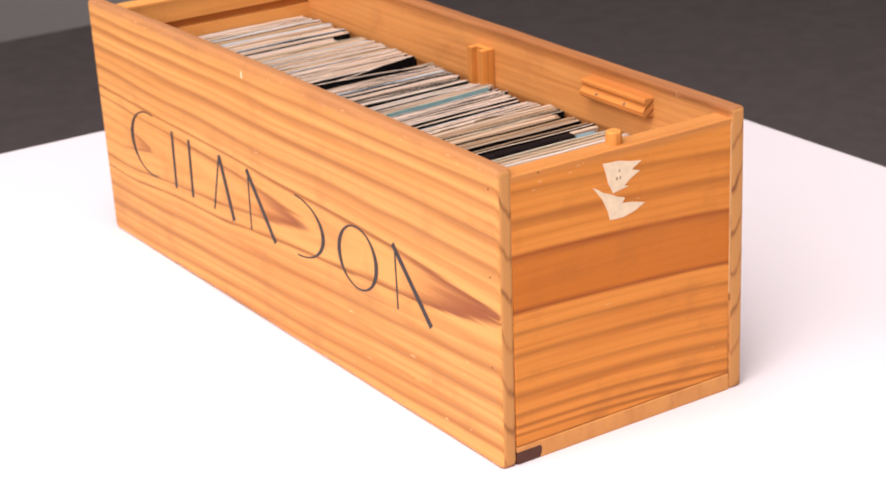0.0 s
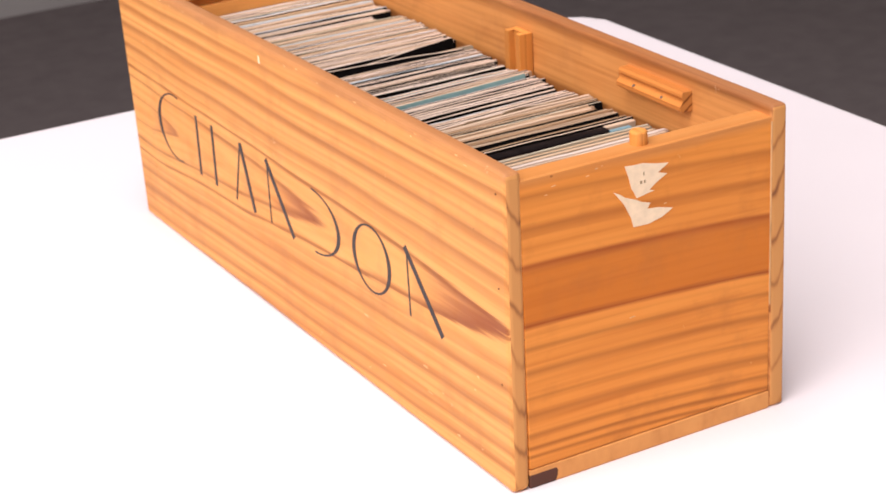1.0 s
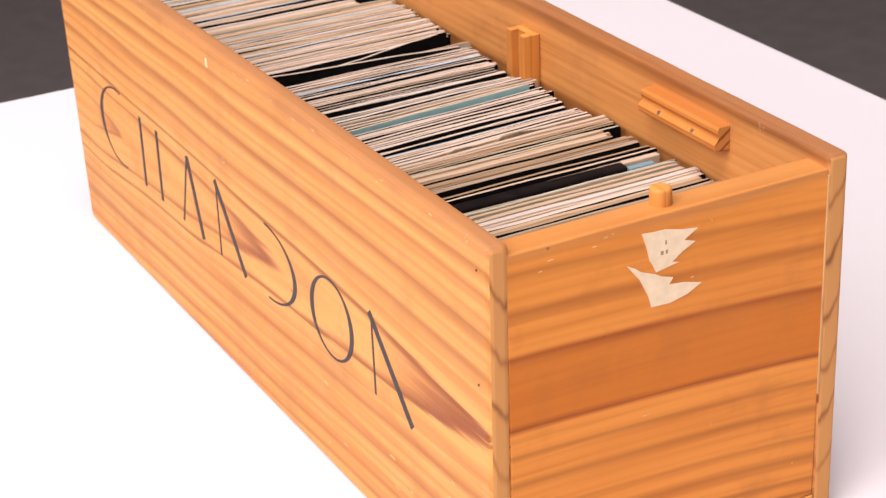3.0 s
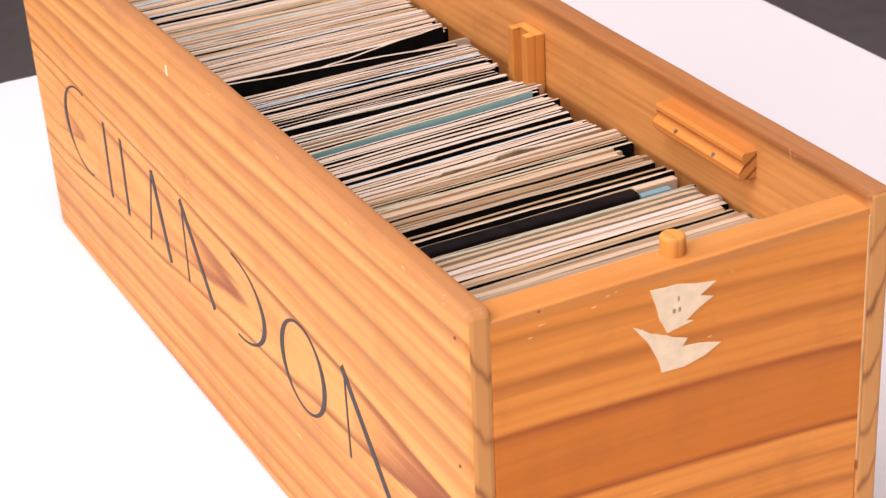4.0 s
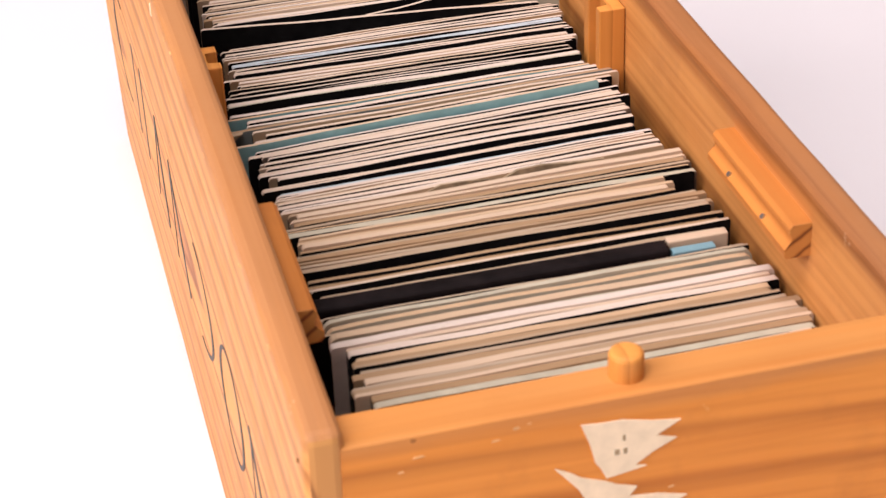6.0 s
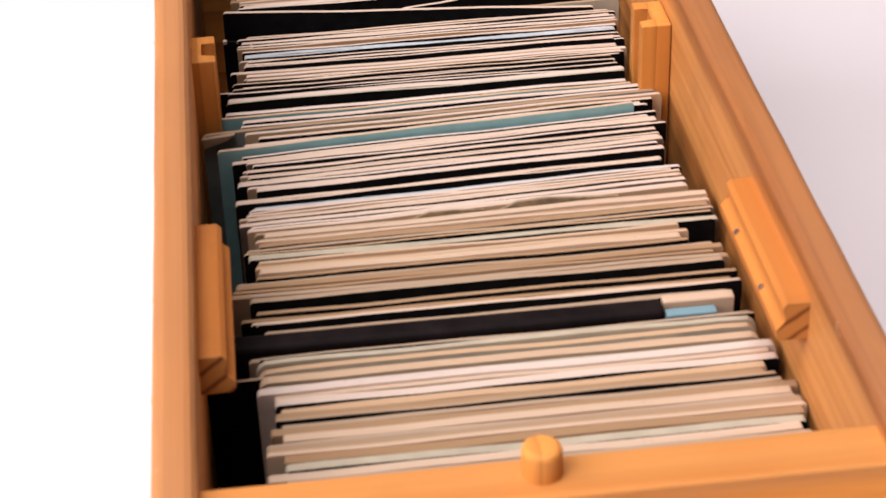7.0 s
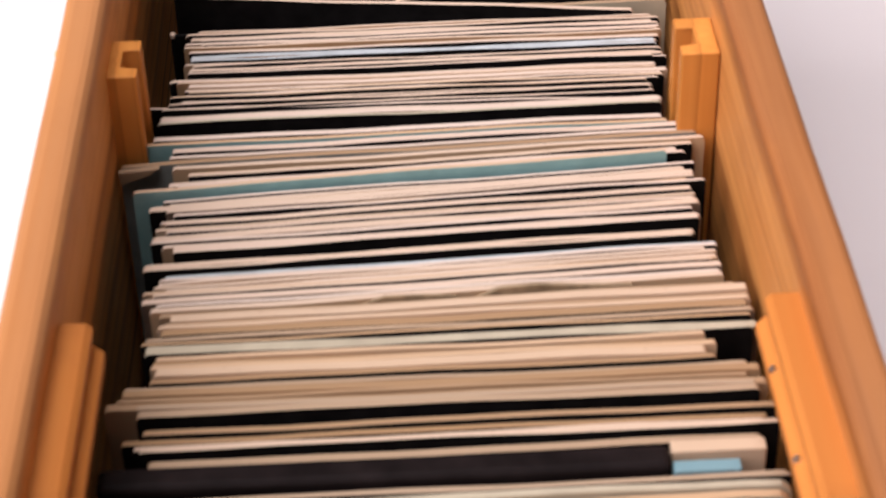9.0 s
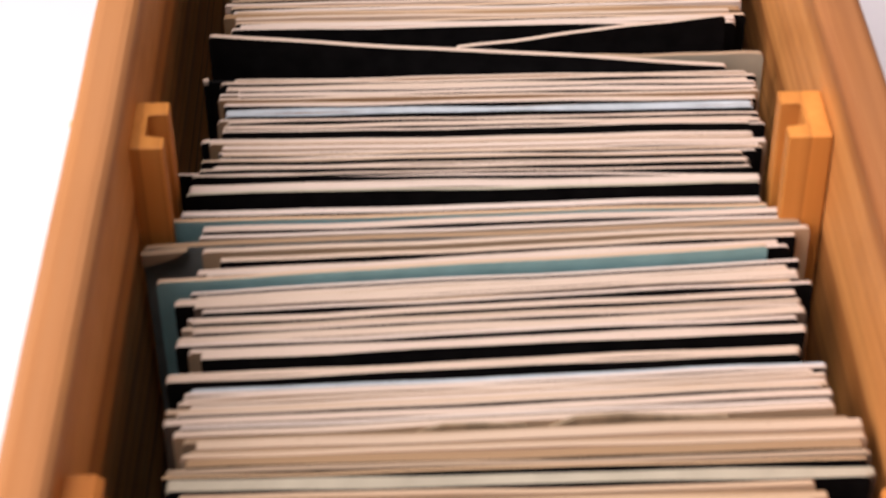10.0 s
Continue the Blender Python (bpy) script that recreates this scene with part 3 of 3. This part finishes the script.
def pack(y0, y1, cards, x0=0.0182, x1=0.1140, rise=0.0, ragged=0.0016, snug=False):
    """A bundle from y0 to y1: a letter a card (capitals are thick), a comma for a thin dark gap, a dash for a wide one."""
    size = {",": 0.30, "-": 1.2}
    total = sum(size.get(k, 1.75 if k.isupper() else 0.95) for k in cards)
    unit, y, gap = (y1 - y0) / total, y0, True
    for k in cards:
        if k in size:
            y += size[k] * unit
            gap = True
            continue
        step = (1.75 if k.isupper() else 0.95) * unit
        edge, label = STOCK[k.lower()]
        # A face behind a gap is blackened to stand for the gap's shade.
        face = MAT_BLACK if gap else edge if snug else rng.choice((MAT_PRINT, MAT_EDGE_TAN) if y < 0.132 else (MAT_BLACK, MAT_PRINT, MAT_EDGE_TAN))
        lx = x0 + rng.choice((-1.0, -0.3, 0.0, 0.4, 1.0)) * ragged
        rx = x1 + rng.uniform(-1.2, 0.9) * ragged
        top = 0.0996 + rise + rng.uniform(-0.0006, 0.0004)
        thick = step * (rng.uniform(0.95, 0.985) if snug else rng.uniform(0.86, 0.97))
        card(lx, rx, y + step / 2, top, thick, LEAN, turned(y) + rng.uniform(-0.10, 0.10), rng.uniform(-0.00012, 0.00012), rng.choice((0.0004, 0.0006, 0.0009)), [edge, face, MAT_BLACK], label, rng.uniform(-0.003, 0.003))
        y += step
        gap = False


# bundles from the front board to the folder
pack(0.0115, 0.0300, "TCtGTc,CTtGTct", 0.0200, 0.1165, snug=True)
pack(0.0303, 0.0535, "CTgTC,GTcTtCTt", 0.0205, 0.1168, snug=True)
pack(0.0538, 0.0584, "tTC", 0.0215, 0.1145, snug=True)
pack(0.0590, 0.0657, ",PcPg", 0.0195, 0.1172, snug=True)
pack(0.0743, 0.0762, "tT", 0.0172, 0.1160, -0.0010)
# from the folder to the wide bundle in the middle
pack(0.0830, 0.0850, ",T", 0.0200, 0.1135, -0.0018)
pack(0.0858, 0.0884, ",p,p", 0.0192, 0.1150, -0.0012)
pack(0.0889, 0.0920, ",t,t", 0.0172, 0.1155, -0.0018)
pack(0.0938, 0.1010, ",TtTtTt", 0.0150, 0.1160, -0.0010, 0.0026, True)
pack(0.1011, 0.1068, "tCctc", 0.0195, 0.1085, 0.0004, 0.0010, True)
pack(0.1077, 0.1106, ",gG", 0.0195, 0.1170)
pack(0.1112, 0.1130, ",cT", 0.0175, 0.1172)
pack(0.1131, 0.1192, "TctCt", 0.0205, 0.1160, 0.0002, 0.0010, True)
pack(0.1214, 0.1305, ",pP,pcPpp,pb", 0.0180, 0.1130)
pack(0.1316, 0.1336, "pP", 0.0158, 0.1100, 0.0003, 0.0004)
pack(0.1366, 0.1392, "Pp", 0.0190, 0.1110)
pack(0.1397, 0.1425, ",pP", 0.0165, 0.1125)
pack(0.1427, 0.1530, ",pc,Pp,pcp,Ppp,p", 0.0178, 0.1125, 0.0, 0.0022)
# behind the teal divider
pack(0.1557, 0.1582, ",pP", 0.0200, 0.1110)
pack(0.1588, 0.1606, "-P", 0.0212, 0.1140)
pack(0.1690, 0.1708, ",P", 0.0152, 0.1080)
pack(0.1747, 0.1775, "gPp", 0.0152, 0.1095, 0.0002, 0.0003)
pack(0.1801, 0.1838, "p,pPpc", 0.0172, 0.1085)
pack(0.1840, 0.1884, ",pc,pPp", 0.0195, 0.1110)
pack(0.1887, 0.1898, "p", 0.0180, 0.1118)
pack(0.1912, 0.1960, ",pp,Pp,pp", 0.0202, 0.1120)
pack(0.1961, 0.2020, ",bBp,pPp", 0.0200, 0.1125)
pack(0.2020, 0.2076, ",pp,pPpp", 0.0200, 0.1118)
# behind the crossed cards
pack(0.2238, 0.2330, ",pP,cpTcp,cp", 0.0190, 0.1130, snug=True)
pack(0.2331, 0.2480, ",tCcp,pPtc,pc,bpc,p", 0.0190, 0.1140, snug=True)
pack(0.2482, 0.2640, "pcT,gpPc,ppC,bp,tp", 0.0195, 0.1140, snug=True)
pack(0.2642, 0.2790, ",tCpb,pg,tCtc,tgp", 0.0195, 0.1140, snug=True)
pack(0.2792, 0.2862, "tCPcp", 0.0195, 0.1010, 0.0, 0.0008, snug=True)
pack(0.2885, 0.3050, "-tCpg,bptC,pgP", 0.0195, 0.1140, snug=True)
pack(0.3052, 0.3240, "tCpB,pgtCt,pBp", 0.0195, 0.1140, snug=True)
pack(0.3242, 0.3372, "gpB,pgCb", 0.0195, 0.1130, snug=True)

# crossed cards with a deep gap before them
# Pale edges; faces and backs coloured black as shade of the gap.
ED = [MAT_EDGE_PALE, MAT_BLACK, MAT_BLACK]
card(0.0150, 0.1085, 0.2145, 0.1006, 0.0011, LEAN, -7.5, 0.0, 0.0007, ED, "off-white card, face blackened as the gap's shade, slanting across it")
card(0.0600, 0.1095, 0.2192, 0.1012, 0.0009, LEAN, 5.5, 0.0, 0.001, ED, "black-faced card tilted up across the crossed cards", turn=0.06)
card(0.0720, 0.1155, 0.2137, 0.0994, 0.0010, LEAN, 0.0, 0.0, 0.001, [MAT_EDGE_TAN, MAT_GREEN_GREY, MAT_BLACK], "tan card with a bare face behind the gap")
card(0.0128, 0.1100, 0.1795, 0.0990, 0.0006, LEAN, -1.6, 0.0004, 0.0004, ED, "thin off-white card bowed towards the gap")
# Added sheet: black for the gap's shade, its pale corner for a lit card.
deep = card(0.0150, 0.1085, 0.2098, 0.0978, 0.0008, LEAN, -0.5, 0.0, 0.0006, [MAT_BLACK, MAT_BLACK, MAT_BLACK], "added sheet low in the gap, black as its shade, with a lit corner")
part("worn_corner", box(-0.0468, -0.0458, -0.0006, 0.0006, 0.0893, 0.0903, 0.0002), MAT_EDGE_PALE, deep, "pale piece coloured as a lit card corner")
# teal sheets and grey tabs
card(0.0125, 0.1080, 0.1541, 0.1012, 0.0009, LEAN, 3.1, 0.0, 0.0008, [MAT_EDGE, MAT_TEAL, MAT_TEAL], "teal paper divider card standing among cream cards", turn=0.008)
card(0.0084, 0.1100, 0.1684, 0.0998, 0.0009, LEAN, 1.0, 0.0, 0.0006, [MAT_EDGE, MAT_TEAL, MAT_BLACK], "blue-grey divider card shifted towards the side board")
card(0.0185, 0.1150, 0.1667, 0.0997, 0.0014, LEAN, 1.5, 0.0, 0.0006, [MAT_EDGE_PALE, MAT_BLACK, MAT_BLACK])
card(0.0180, 0.1158, 0.1652, 0.0993, 0.0008, LEAN, 1.7, 0.0, 0.0006, [MAT_EDGE_PALE, MAT_EDGE_TAN, MAT_BLACK])
bent = card(0.0092, 0.1150, 0.1634, 0.0995, 0.0011, LEAN, 1.9, 0.0, 0.0012, [MAT_EDGE_TAN, MAT_GREY, MAT_GREY], "grey divider card with a bent corner")
part("bent_corner", prism([(-0.0530, 0.0886), (-0.0531, 0.0914), (-0.0455, 0.0919), (-0.0475, 0.0904)], -0.0019, -0.0007, 1, 0.0002), MAT_EDGE_TAN, bent, "curled tan corner")
card(0.0188, 0.1160, 0.1621, 0.0994, 0.0010, LEAN, 2.1, 0.0, 0.0008, [MAT_EDGE_PALE, MAT_EDGE, MAT_BLACK])
# a card with a torn brown flap on its edge
torn = card(0.0180, 0.1130, 0.1204, 0.1000, 0.0012, LEAN, 2.3, 0.0, 0.0006, [MAT_EDGE_PALE, MAT_EDGE, MAT_BLACK], "cream paper card with a torn brown flap")
part("torn_flap", prism([(0.0060, 0.0912), (0.0100, 0.0930), (0.0160, 0.0932), (0.0230, 0.0924), (0.0320, 0.0918)], -0.0013, -0.0006, 1), MAT_FLAP, torn, "torn brown paper flap")
part("torn_flap", prism([(-0.0130, 0.0912), (-0.0090, 0.0927), (-0.0020, 0.0924), (0.0030, 0.0918)], -0.0011, -0.0006, 1), MAT_FLAP, torn, "torn brown paper flap")
# wide pale sheets with a black one before them
card(0.0180, 0.1155, 0.0722, 0.1000, 0.0013, LEAN, 0.3, 0.0, 0.003, [MAT_GREEN_GREY, MAT_GREEN_GREY, MAT_GREEN_GREY], "pale green-grey sheet standing before the black folder")
card(0.0182, 0.1150, 0.0704, 0.0994, 0.0014, LEAN, 0.3, 0.0, 0.003, [MAT_EDGE, MAT_GREEN_GREY, MAT_GREEN_GREY], "pale green-grey sheet standing before the black folder")
card(0.0085, 0.1000, 0.0692, 0.0984, 0.0007, LEAN, 0.3, 0.0, 0.001, [MAT_EDGE_TAN, MAT_BLACK, MAT_BLACK], "black sheet reaching to the side board")
card(0.0185, 0.1150, 0.0676, 0.0992, 0.0020, LEAN, 0.3, 0.0, 0.002, [MAT_EDGE, MAT_EDGE, MAT_BLACK])

# black folder with a paper label and a blue tab
folder = tagged(finish("folder", box(0.0130, 0.0985, 0.0770, 0.0820, FLOOR_Z, 0.0998, 0.0012, 3), [MAT_FOLDER]), "thick black plastic folder standing among the cards", "folder")
part("label", box(0.0987, 0.1130, 0.0800, 0.0826, 0.0400, 0.0996, 0.0003), MAT_EDGE, folder, "cream paper label")
part("tab", box(0.0987, 0.1088, 0.0766, 0.0790, 0.0400, 0.0988, 0.0003), MAT_BLUE, folder, "light blue plastic tab")
